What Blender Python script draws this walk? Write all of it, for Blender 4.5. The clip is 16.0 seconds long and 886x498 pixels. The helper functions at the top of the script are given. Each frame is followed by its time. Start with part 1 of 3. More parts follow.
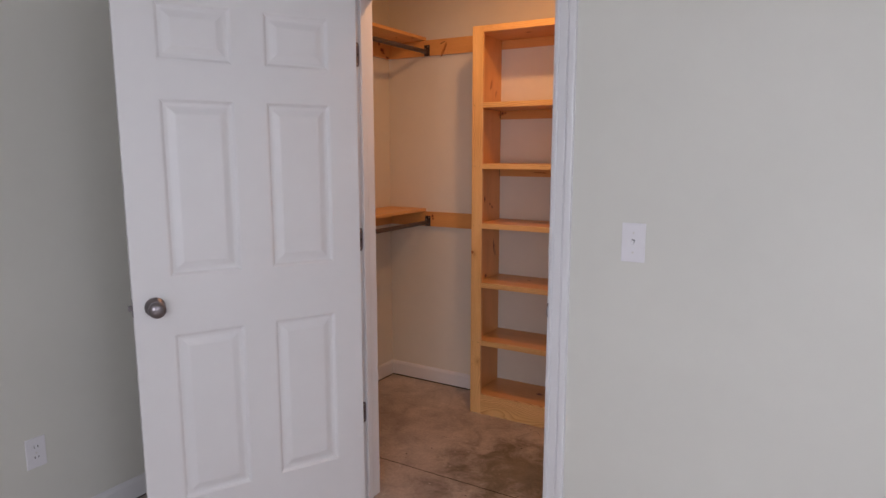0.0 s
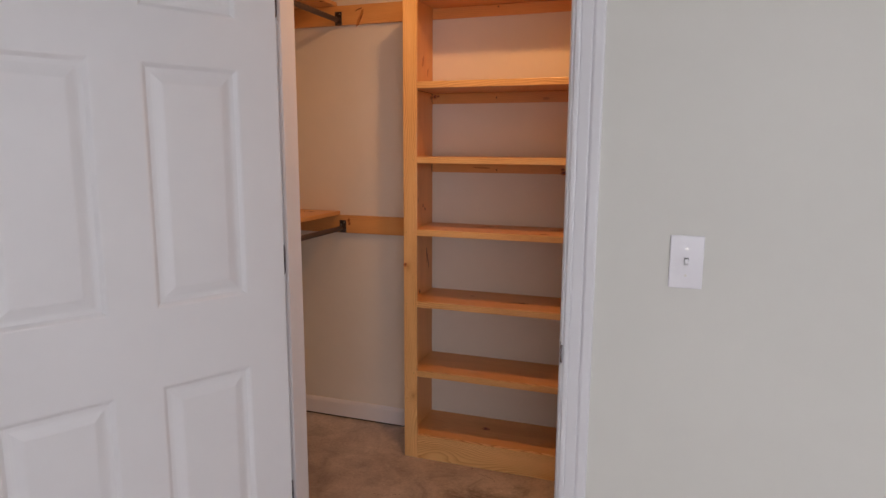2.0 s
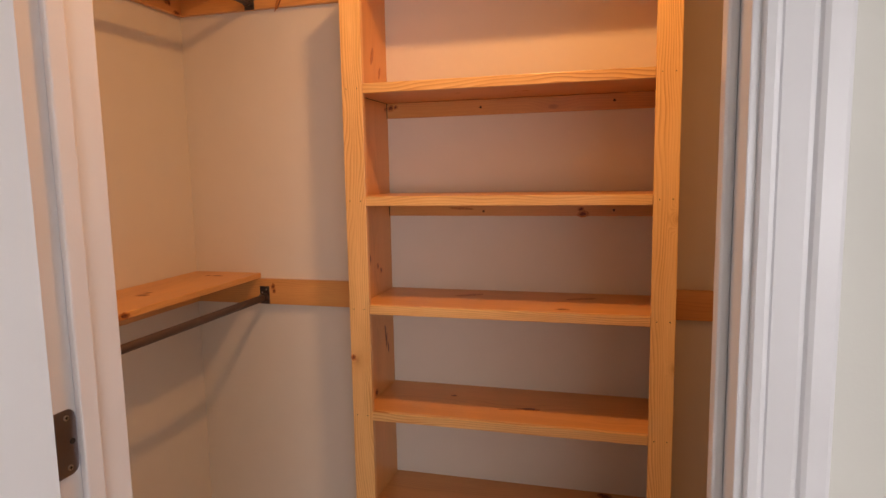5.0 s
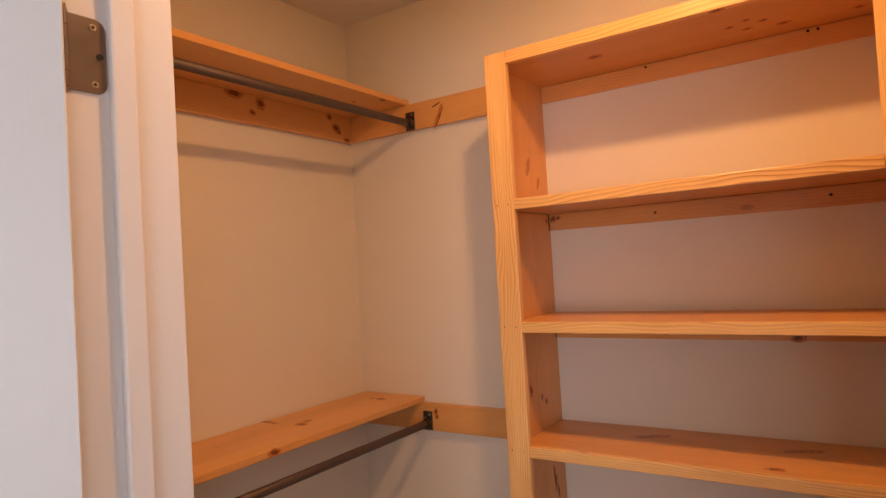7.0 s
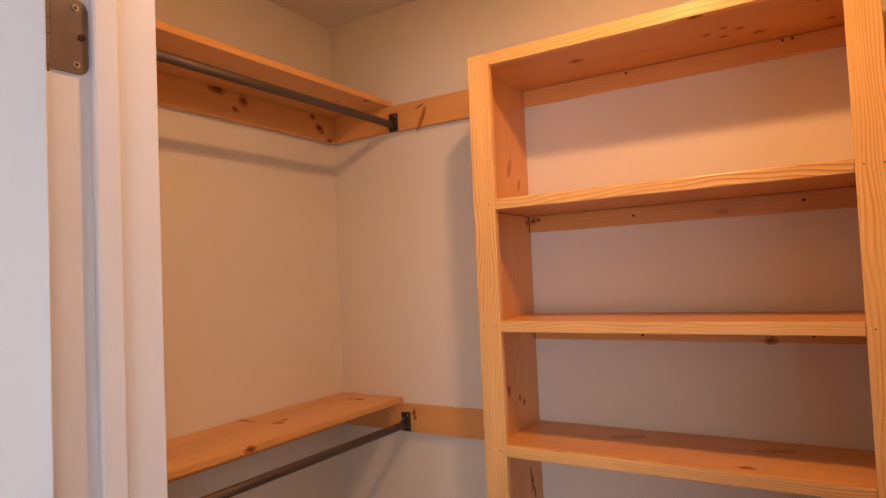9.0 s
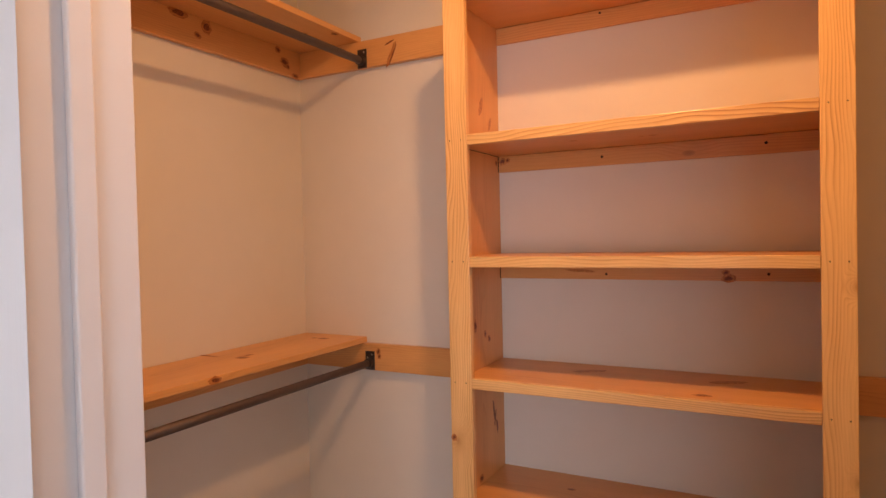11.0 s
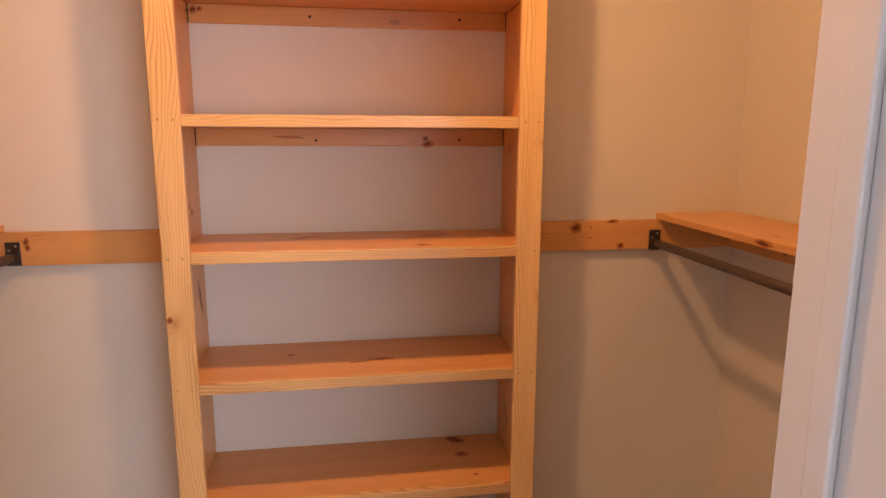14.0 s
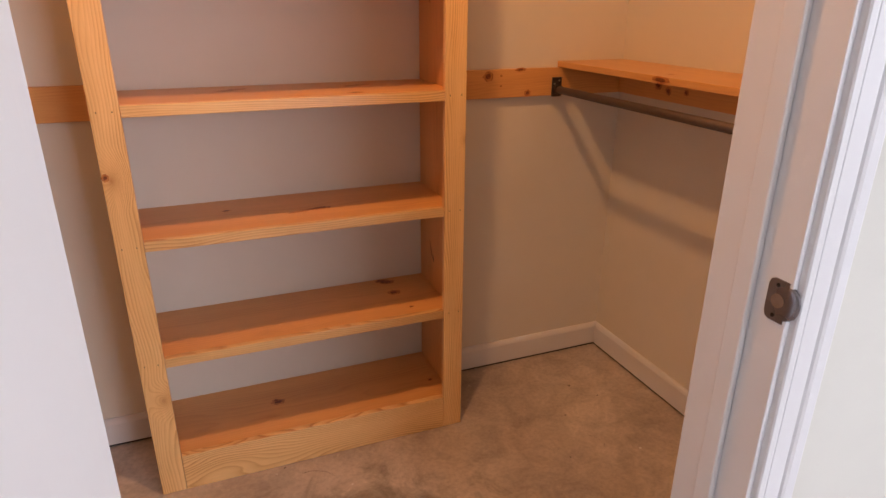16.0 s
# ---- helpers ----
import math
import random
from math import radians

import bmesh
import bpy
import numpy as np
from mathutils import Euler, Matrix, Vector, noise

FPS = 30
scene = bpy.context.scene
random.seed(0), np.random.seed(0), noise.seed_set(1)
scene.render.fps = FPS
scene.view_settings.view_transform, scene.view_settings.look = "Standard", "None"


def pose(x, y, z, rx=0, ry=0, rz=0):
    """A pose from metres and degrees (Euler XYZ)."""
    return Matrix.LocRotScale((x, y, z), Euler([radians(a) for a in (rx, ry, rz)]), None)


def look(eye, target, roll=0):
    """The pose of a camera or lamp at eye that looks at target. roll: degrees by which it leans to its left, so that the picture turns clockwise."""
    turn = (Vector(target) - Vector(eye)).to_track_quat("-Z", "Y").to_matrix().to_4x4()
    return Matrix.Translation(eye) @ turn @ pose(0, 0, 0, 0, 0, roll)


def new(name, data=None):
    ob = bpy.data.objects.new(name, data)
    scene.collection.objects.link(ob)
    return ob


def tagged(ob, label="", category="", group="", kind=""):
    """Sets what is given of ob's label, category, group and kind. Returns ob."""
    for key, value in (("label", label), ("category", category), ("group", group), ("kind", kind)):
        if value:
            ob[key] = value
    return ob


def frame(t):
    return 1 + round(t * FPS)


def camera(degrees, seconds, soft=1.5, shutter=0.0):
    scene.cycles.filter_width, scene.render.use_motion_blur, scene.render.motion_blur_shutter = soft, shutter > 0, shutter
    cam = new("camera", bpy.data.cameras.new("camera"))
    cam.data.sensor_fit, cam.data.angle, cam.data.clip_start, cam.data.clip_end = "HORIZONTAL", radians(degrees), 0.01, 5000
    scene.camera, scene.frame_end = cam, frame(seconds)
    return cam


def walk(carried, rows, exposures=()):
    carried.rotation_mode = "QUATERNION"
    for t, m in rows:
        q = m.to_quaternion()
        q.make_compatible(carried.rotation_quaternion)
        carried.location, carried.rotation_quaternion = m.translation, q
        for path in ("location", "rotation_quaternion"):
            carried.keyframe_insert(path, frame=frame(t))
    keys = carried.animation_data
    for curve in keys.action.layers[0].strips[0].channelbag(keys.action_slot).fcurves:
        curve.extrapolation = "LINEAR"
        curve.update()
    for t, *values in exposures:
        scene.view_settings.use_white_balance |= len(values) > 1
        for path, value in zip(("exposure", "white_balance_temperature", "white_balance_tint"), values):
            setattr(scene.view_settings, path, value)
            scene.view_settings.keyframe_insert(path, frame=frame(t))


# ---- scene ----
cam = camera(70.1, 16.0)
PATH = [
    (0, (1.163, -3.041, 1.474), (0.163, -1.336, 1.168), -0.0),
    (0.5, (0.984, -3.006, 1.473), (0.121, -1.228, 1.169), -0.1),
    (1, (0.863, -2.885, 1.459), (0.043, -1.089, 1.141), 0.1),
    (1.5, (0.764, -2.75, 1.458), (-0.004, -0.931, 1.142), 0.2),
    (2, (0.638, -2.602, 1.45), (-0.002, -0.734, 1.132), 0.3),
    (2.5, (0.525, -2.464, 1.457), (0.016, -0.555, 1.14), 0.1),
    (3, (0.45, -2.293, 1.446), (-0.048, -0.382, 1.13), 0.2),
    (5.3, (0.322, -1.641, 1.487), (-0.226, 0.272, 1.282), -1.5),
    (5.5, (0.349, -1.598, 1.496), (-0.278, 0.294, 1.33), -1.6),
    (6, (0.381, -1.518, 1.522), (-0.465, 0.292, 1.433), -2.1),
    (6.5, (0.375, -1.484, 1.547), (-0.678, 0.217, 1.536), -2.8),
    (7, (0.37, -1.469, 1.564), (-0.737, 0.196, 1.619), -3.4),
    (7.5, (0.367, -1.466, 1.569), (-0.719, 0.212, 1.657), -3.2),
    (8, (0.373, -1.476, 1.562), (-0.695, 0.211, 1.658), -3.0),
    (10.5, (0.377, -1.47, 1.485), (-0.643, 0.251, 1.492), -1.5),
    (11, (0.341, -1.491, 1.465), (-0.6, 0.273, 1.423), -1.3),
    (11.5, (0.274, -1.536, 1.445), (-0.423, 0.334, 1.313), -0.8),
    (12, (0.206, -1.59, 1.426), (-0.199, 0.357, 1.209), -0.7),
    (12.5, (0.159, -1.602, 1.406), (-0.086, 0.365, 1.139), -0.7),
    (13, (0.118, -1.56, 1.376), (0.0, 0.417, 1.102), -0.8),
    (13.5, (0.056, -1.538, 1.372), (0.125, 0.436, 1.061), -0.6),
    (14, (-0.01, -1.533, 1.364), (0.289, 0.413, 1.008), 0.2),
    (14.5, (-0.131, -1.549, 1.351), (0.421, 0.329, 0.942), 0.7),
    (15, (-0.212, -1.593, 1.332), (0.47, 0.224, 0.849), 0.7),
    (15.5, (-0.233, -1.613, 1.325), (0.459, 0.166, 0.725), 0.4),
    (16, (-0.236, -1.609, 1.305), (0.459, 0.121, 0.581), 0.3),
]

walk(cam, [(t, look(eye, target, roll)) for t, eye, target, roll in PATH],
     ((0, -0.85, 6650, 10), (1.5, -0.85, 6800, 10), (3.0, -0.84, 7200, 10), (5.3, -0.44, 7500, 10), (8.0, -0.40, 7000, 10), (11.0, -0.24, 6700, 10), (13.0, 0.05, 6500, 10), (14.0, 0.15, 6550, 10), (15.0, 0.02, 6650, 10), (16.0, 0.03, 6700, 10)))

# ---- light ----
world = bpy.data.worlds.new("sky")
scene.world = world
world.use_nodes = True
wn = world.node_tree
sky = wn.nodes.new("ShaderNodeTexSky")
sky.sky_type, sky.sun_disc = "NISHITA", False
sky.sun_elevation, sky.sun_rotation = radians(45), radians(250)
wn.links.new(sky.outputs["Color"], wn.nodes["Background"].inputs["Color"])
wn.nodes["Background"].inputs["Strength"].default_value = 0.12
scene.view_settings.exposure = 0.0

WIN_Y, WIN_X0, WIN_X1, WIN_Z0, WIN_Z1 = -4.6, 0.70, 2.30, 0.75, 2.1


def lamp(name, kind, m, power, colour, **sizes):
    data = bpy.data.lights.new(name, kind)
    data.energy, data.color = power, colour
    for key, value in sizes.items():
        if key == "radius":
            data.shadow_soft_size = value
        if key == "width":
            data.shape, data.size = "RECTANGLE", value
        if key == "height":
            data.size_y = value
    ob = new(name, data)
    ob.matrix_world = m
    return ob


BULB = Vector((0.03, -0.53, 2.44))
LAMP_WARM = (1.0, 0.475, 0.185)
bulb_light = lamp("closet_light", "AREA", pose(BULB.x, BULB.y, 2.456), 12.5, LAMP_WARM, width=0.085, height=0.085)
bulb_light.data.shape = "DISK"
dome_light = lamp("closet_dome_light", "POINT", pose(BULB.x, BULB.y, 2.440), 6.8, LAMP_WARM, radius=0.03)
DAY = (0.84, 0.86, 1.0)
window_light = lamp("window_light", "AREA", look(((WIN_X0 + WIN_X1) / 2, WIN_Y - 0.02, (WIN_Z0 + WIN_Z1) / 2), ((WIN_X0 + WIN_X1) / 2, 0, -0.6)),
                    64, DAY, width=WIN_X1 - WIN_X0, height=WIN_Z1 - WIN_Z0)
# fill lamp from an invented east window, to brighten the west wall
EAST_Y0, EAST_Y1 = -3.9, -2.7
east_fill = lamp("east_fill_light", "AREA", look((3.02, (EAST_Y0 + EAST_Y1) / 2, (WIN_Z0 + WIN_Z1) / 2), (0, (EAST_Y0 + EAST_Y1) / 2, -0.3)),
                  28, DAY, width=EAST_Y1 - EAST_Y0, height=WIN_Z1 - WIN_Z0)


# ---- materials ----
def mat(name, rough=0.5, metal=0.0, coat=0.0):
    m = bpy.data.materials.new(name)
    m.use_nodes = True
    b = m.node_tree.nodes["Principled BSDF"]
    b.inputs["Roughness"].default_value = rough
    b.inputs["Metallic"].default_value = metal
    b.inputs["Coat Weight"].default_value = coat
    b.inputs["Coat Roughness"].default_value = 0.25
    return m


def node(m, kind, **values):
    n = m.node_tree.nodes.new(kind)
    for key, value in values.items():
        if key == "op":
            n.operation = value
        else:
            n.inputs[key.replace("_", " ")].default_value = value
    return n


def link(m, a, b):
    m.node_tree.links.new(a, b)


def ramp(m, fac, stops):
    n = m.node_tree.nodes.new("ShaderNodeValToRGB")
    while len(n.color_ramp.elements) < len(stops):
        n.color_ramp.elements.new(0.5)
    for e, (p, c) in zip(n.color_ramp.elements, stops):
        e.position, e.color = p, (*c, 1)
    link(m, fac, n.inputs["Fac"])
    return n.outputs["Color"]


def math_node(m, op, a, b=None, clamp=False):
    n = m.node_tree.nodes.new("ShaderNodeMath")
    n.operation, n.use_clamp = op, clamp
    for i, v in enumerate((a, b)):
        if v is None:
            continue
        if isinstance(v, (int, float)):
            n.inputs[i].default_value = v
        else:
            link(m, v, n.inputs[i])
    return n.outputs[0]


def mix(m, fac, a, b, blend="MIX"):
    n = m.node_tree.nodes.new("ShaderNodeMix")
    n.data_type, n.blend_type = "RGBA", blend
    for i, v in ((0, fac), (6, a), (7, b)):
        if isinstance(v, (int, float)):
            n.inputs[i].default_value = v
        elif isinstance(v, tuple):
            n.inputs[i].default_value = (*v, 1)
        else:
            link(m, v, n.inputs[i])
    return n.outputs[2]


def noise_tex(m, vec, scale, detail=3, rough=0.5, dist=0.0):
    n = node(m, "ShaderNodeTexNoise", Scale=scale, Detail=detail, Roughness=rough, Distortion=dist)
    link(m, vec, n.inputs["Vector"])
    return n.outputs["Fac"]


def scaled(m, vec, v, offset=None):
    n = node(m, "ShaderNodeMapping", Scale=v)
    link(m, vec, n.inputs["Vector"])
    if offset is not None:
        link(m, offset, n.inputs["Location"])
    return n.outputs["Vector"]


def bump(m, height, strength, distance=0.001):
    n = node(m, "ShaderNodeBump", Strength=strength, Distance=distance)
    link(m, height, n.inputs["Height"])
    link(m, n.outputs["Normal"], m.node_tree.nodes["Principled BSDF"].inputs["Normal"])


def base(m, colour):
    link(m, colour, m.node_tree.nodes["Principled BSDF"].inputs["Base Color"])


def rough_link(m, value):
    link(m, value, m.node_tree.nodes["Principled BSDF"].inputs["Roughness"])


def paint(name, colour, rough, grain=220, strength=0.25, patch=0.03):
    """Painted plaster or trim: faint roller stipple and slow drifts of tone."""
    m = mat(name, rough)
    co = node(m, "ShaderNodeTexCoord").outputs["Object"]
    big = noise_tex(m, co, 1.3, 3)
    mid = noise_tex(m, co, 14, 2)
    lo = tuple(c * (1 - patch) for c in colour)
    hi = tuple(min(1, c * (1 + patch)) for c in colour)
    c1 = ramp(m, big, [(0.3, lo), (0.7, hi)])
    c2 = ramp(m, mid, [(0.3, (0.985,) * 3), (0.7, (1, 1, 1))])
    base(m, mix(m, 1.0, c1, c2, "MULTIPLY"))
    bump(m, noise_tex(m, co, grain, 3, 0.6), strength, 0.0006)
    return m


def pine(name, light, dark, knot, gloss=0.35, pith=0.035, strong=0.05, most=0.35, wave=0.075, swirls=()):
    """Varnished pine: year rings round a pith off the board, streaks along the board's own x, scattered knots."""
    m = mat(name, gloss, coat=0.15)
    tc = node(m, "ShaderNodeTexCoord").outputs["Object"]
    info = node(m, "ShaderNodeObjectInfo")
    rnd = info.outputs["Random"]
    cx = node(m, "ShaderNodeCombineXYZ")
    link(m, math_node(m, "MULTIPLY", rnd, 37.0), cx.inputs[0])
    link(m, math_node(m, "MULTIPLY", math_node(m, "SINE", math_node(m, "MULTIPLY", rnd, 91.0)), 0.05), cx.inputs[1])
    link(m, math_node(m, "ADD", math_node(m, "MULTIPLY", rnd, 0.07), pith), cx.inputs[2])
    co = scaled(m, tc, (1, 1, 1), cx.outputs[0])
    # knots: sparse cells, long along the board
    kco = scaled(m, co, (4.2, 9.0, 9.0))
    vor = node(m, "ShaderNodeTexVoronoi", Scale=1.0, Randomness=1.0)
    link(m, kco, vor.inputs["Vector"])
    sep = m.node_tree.nodes.new("ShaderNodeSeparateColor")
    link(m, vor.outputs["Color"], sep.inputs[0])
    pick = math_node(m, "GREATER_THAN", sep.outputs[0], 0.94)
    size = math_node(m, "ADD", math_node(m, "MULTIPLY", sep.outputs[1], 0.10), 0.05)
    near = math_node(m, "SUBTRACT", 1.0, math_node(m, "DIVIDE", vor.outputs["Distance"], size), True)
    core = math_node(m, "MULTIPLY", near, pick)
    halo = math_node(m, "MULTIPLY", math_node(m, "SUBTRACT", 1.0, math_node(m, "DIVIDE", vor.outputs["Distance"], math_node(m, "MULTIPLY", size, 3.2)), True), pick)
    # rings
    sx = m.node_tree.nodes.new("ShaderNodeSeparateXYZ")
    link(m, co, sx.inputs[0])
    wob = noise_tex(m, scaled(m, co, (1.6, 5, 5)), 1.0, 2, 0.5)
    wob2 = noise_tex(m, scaled(m, co, (9, 40, 40)), 1.0, 2, 0.5)
    rad = math_node(m, "SQRT", math_node(m, "ADD", math_node(m, "POWER", math_node(m, "ABSOLUTE", sx.outputs[1]), 2.0), math_node(m, "POWER", math_node(m, "ABSOLUTE", sx.outputs[2]), 2.0)))
    r = math_node(m, "ADD", rad, math_node(m, "MULTIPLY", wob, wave))
    r = math_node(m, "ADD", r, math_node(m, "MULTIPLY", wob2, 0.0022))
    r = math_node(m, "ADD", r, math_node(m, "MULTIPLY", halo, 0.016))
    eye = None
    for lx, lz, size in swirls:
        d = m.node_tree.nodes.new("ShaderNodeVectorMath")
        d.operation = "LENGTH"
        link(m, scaled(m, tc, (0.62, 0.0, 1.0), None), d.inputs[0])
        d.inputs[0].links[0].from_node.inputs["Location"].default_value = (-lx * 0.62, 0, -lz)
        g = math_node(m, "POWER", math_node(m, "SUBTRACT", 1.0, math_node(m, "DIVIDE", d.outputs["Value"], size), True), 1.6)
        r = math_node(m, "ADD", r, math_node(m, "MULTIPLY", g, 0.055))
        e = math_node(m, "MULTIPLY", math_node(m, "POWER", g, 2.5), 0.75)
        eye = e if eye is None else math_node(m, "MAXIMUM", eye, e)
    ph = math_node(m, "FRACT", math_node(m, "ADD", math_node(m, "MULTIPLY", r, 155.0), math_node(m, "MULTIPLY", noise_tex(m, scaled(m, co, (0.8, 24, 24)), 1.0, 1), 2.2)))
    band = ramp(m, ph, [(0.0, (0, 0, 0)), (0.35, (0.10,) * 3), (0.68, (0.50,) * 3), (0.84, (1, 1, 1)), (0.93, (0.75,) * 3), (1.0, (0, 0, 0))])
    # fade bands in places
    amt = ramp(m, noise_tex(m, scaled(m, co, (1.6, 16, 16)), 1.0, 3), [(0.38, (strong,) * 3), (0.62, (most,) * 3)])
    fine = noise_tex(m, scaled(m, co, (14, 420, 420)), 1.0, 3, 0.6)
    tone = noise_tex(m, scaled(m, co, (1.5, 9, 9)), 1.0, 3, 0.5)
    c = mix(m, math_node(m, "MULTIPLY", band, amt), light, dark)
    c = mix(m, 1.0, c, ramp(m, fine, [(0.3, (0.90, 0.88, 0.84)), (0.7, (1.0, 1.0, 1.0))]), "MULTIPLY")
    c = mix(m, 1.0, c, ramp(m, tone, [(0.3, (0.88, 0.84, 0.78)), (0.7, (1.04, 1.04, 1.04))]), "MULTIPLY")
    shade = math_node(m, "ADD", math_node(m, "MULTIPLY", rnd, 0.16), 0.90)
    n = node(m, "ShaderNodeHueSaturation")
    link(m, shade, n.inputs["Value"])
    link(m, c, n.inputs["Color"])
    c = mix(m, math_node(m, "MULTIPLY", halo, 0.45), n.outputs[0], tuple(d * 0.8 for d in dark))
    c = mix(m, math_node(m, "MULTIPLY", math_node(m, "POWER", core, 0.5), 0.9), c, knot)
    if eye is not None:
        c = mix(m, eye, c, (0.42, 0.15, 0.035))
    base(m, c)
    rough_link(m, math_node(m, "ADD", math_node(m, "MULTIPLY", fine, 0.2), gloss - 0.08))
    bump(m, math_node(m, "SUBTRACT", fine, math_node(m, "MULTIPLY", band, 0.5)), 0.12, 0.0006)
    return m


WALL = paint("room wall paint", (0.70, 0.696, 0.643), 0.6)
CLOSET = paint("closet wall paint", (0.755, 0.718, 0.640), 0.6)


def moulded(name, colour):
    """Painted moulded door skin: fine grain pressed in along z."""
    m = paint(name, colour, 0.38, 60, 0.12, 0.012)
    co = node(m, "ShaderNodeTexCoord").outputs["Object"]
    g = noise_tex(m, scaled(m, co, (420, 420, 9)), 1.0, 3, 0.6, 0.3)
    g2 = noise_tex(m, scaled(m, co, (60, 60, 1.6)), 1.0, 2, 0.5, 0.6)
    bump(m, math_node(m, "ADD", g, math_node(m, "MULTIPLY", g2, 1.2)), 0.22, 0.0005)
    return m


CEIL = paint("ceiling paint", (0.80, 0.79, 0.75), 0.8, 90, 0.6)
TRIM = paint("white trim paint", (0.77, 0.77, 0.79), 0.32, 60, 0.12, 0.012)
DOORP = moulded("white door paint", (0.80, 0.80, 0.81))
PLASTIC = paint("white plastic", (0.82, 0.81, 0.84), 0.25, 300, 0.03, 0.01)
DEEP = (0.13, 0.035, 0.012)
PINE = pine("varnished pine", (0.80, 0.425, 0.155), (0.60, 0.25, 0.075), DEEP, most=0.5)
FACE_TONES = ((0.92, 0.62, 0.29), (0.53, 0.22, 0.058), DEEP)
FACE = pine("pine face board", *FACE_TONES, 0.30, 0.010, 0.35, 1.0, 0.085)
FACE_WIDE = pine("pine face board, cathedral grain", *FACE_TONES, 0.30, 0.014, 0.5, 0.95, 0.17)
FACE_L = pine("pine stile with knots", *FACE_TONES, 0.30, 0.016, 0.14, 0.80, 0.11, ((-0.142, 0.012, 0.055), (-0.753, -0.014, 0.045)))
FACE_R = pine("pine stile with side knots", *FACE_TONES, 0.30, 0.016, 0.12, 0.75, 0.10, ((-0.109, -0.031, 0.030), (0.285, -0.031, 0.030)))
PINE_ROUGH = pine("varnished shelf pine", (0.80, 0.435, 0.165), (0.61, 0.27, 0.085), DEEP, most=0.5)

KNOT = mat("dark knot wood", 0.4)
_c = node(KNOT, "ShaderNodeTexCoord").outputs["Object"]
base(KNOT, ramp(KNOT, noise_tex(KNOT, _c, 160, 3), [(0.35, (0.085, 0.018, 0.008)), (0.65, (0.30, 0.085, 0.025))]))
KNOT_LIGHT = mat("branch knot wood", 0.4)
_c = node(KNOT_LIGHT, "ShaderNodeTexCoord").outputs["Object"]
base(KNOT_LIGHT, ramp(KNOT_LIGHT, noise_tex(KNOT_LIGHT, scaled(KNOT_LIGHT, _c, (4, 1, 1)), 40, 3), [(0.35, (0.36, 0.115, 0.03)), (0.65, (0.60, 0.25, 0.07))]))
# near-black for real holes and cracks, and for shade in gaps
DARK = mat("dark holes and gap shade", 0.8)
DARK.node_tree.nodes["Principled BSDF"].inputs["Base Color"].default_value = (0.012, 0.008, 0.006, 1)


def metal(name, colour, rough, scale=300):
    m = mat(name, rough, 1.0)
    co = node(m, "ShaderNodeTexCoord").outputs["Object"]
    f = noise_tex(m, co, scale, 3, 0.6)
    base(m, ramp(m, f, [(0.3, tuple(c * 0.8 for c in colour)), (0.7, colour)]))
    rough_link(m, math_node(m, "ADD", math_node(m, "MULTIPLY", f, 0.2), rough - 0.1))
    return m


NICKEL = metal("satin nickel", (0.30, 0.272, 0.290), 0.30, 12)
WORN = metal("worn steel", (0.42, 0.33, 0.28), 0.5, 60)
ROD = metal("grey steel tube", (0.20, 0.165, 0.16), 0.66, 60)
BRACKET = metal("dark bracket steel", (0.14, 0.13, 0.13), 0.45)
SCREW = metal("bright screw", (0.75, 0.72, 0.68), 0.3)

CONC = mat("bare concrete", 0.75)
_c = node(CONC, "ShaderNodeTexCoord").outputs["Object"]
_a = noise_tex(CONC, _c, 1.6, 5, 0.6, 0.4)
_b = noise_tex(CONC, _c, 7.0, 6, 0.65, 0.6)
_d = noise_tex(CONC, _c, 70.0, 4, 0.7)
_e = noise_tex(CONC, _c, 24.0, 3, 0.5)
_k = mix(CONC, 1.0, ramp(CONC, _a, [(0.36, (0.41, 0.35, 0.32)), (0.64, (0.62, 0.545, 0.495))]), ramp(CONC, _b, [(0.36, (0.74, 0.735, 0.73)), (0.62, (1.05, 1.05, 1.05))]), "MULTIPLY")
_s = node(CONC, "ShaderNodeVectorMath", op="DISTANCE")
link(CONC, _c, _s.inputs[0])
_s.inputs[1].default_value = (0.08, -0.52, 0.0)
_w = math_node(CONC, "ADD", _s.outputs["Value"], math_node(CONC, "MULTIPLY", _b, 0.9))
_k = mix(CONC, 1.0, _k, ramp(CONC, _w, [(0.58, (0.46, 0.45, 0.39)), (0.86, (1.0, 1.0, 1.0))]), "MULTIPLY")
_k = mix(CONC, 1.0, _k, ramp(CONC, _d, [(0.3, (0.82, 0.82, 0.82)), (0.6, (1.05, 1.05, 1.05))]), "MULTIPLY")
_k = mix(CONC, ramp(CONC, _e, [(0.70, (0, 0, 0)), (0.74, (0.55,) * 3)]), _k, (0.60, 0.56, 0.50))
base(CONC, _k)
bump(CONC, math_node(CONC, "ADD", math_node(CONC, "MULTIPLY", _d, 0.5), _b), 0.25, 0.002)
rough_link(CONC, math_node(CONC, "ADD", math_node(CONC, "MULTIPLY", _b, 0.4), 0.45))
GRASS = paint("grass ground", (0.08, 0.11, 0.04), 0.9, 20, 0.5, 0.2)
GLOW = mat("lit bulb glass", 0.4)
GLOW.node_tree.nodes["Principled BSDF"].inputs["Emission Color"].default_value = (1, 0.66, 0.36, 1)
GLOW.node_tree.nodes["Principled BSDF"].inputs["Emission Strength"].default_value = 6
GLASS = mat("window glass", 0.02)
GLASS.node_tree.nodes["Principled BSDF"].inputs["Transmission Weight"].default_value = 1.0


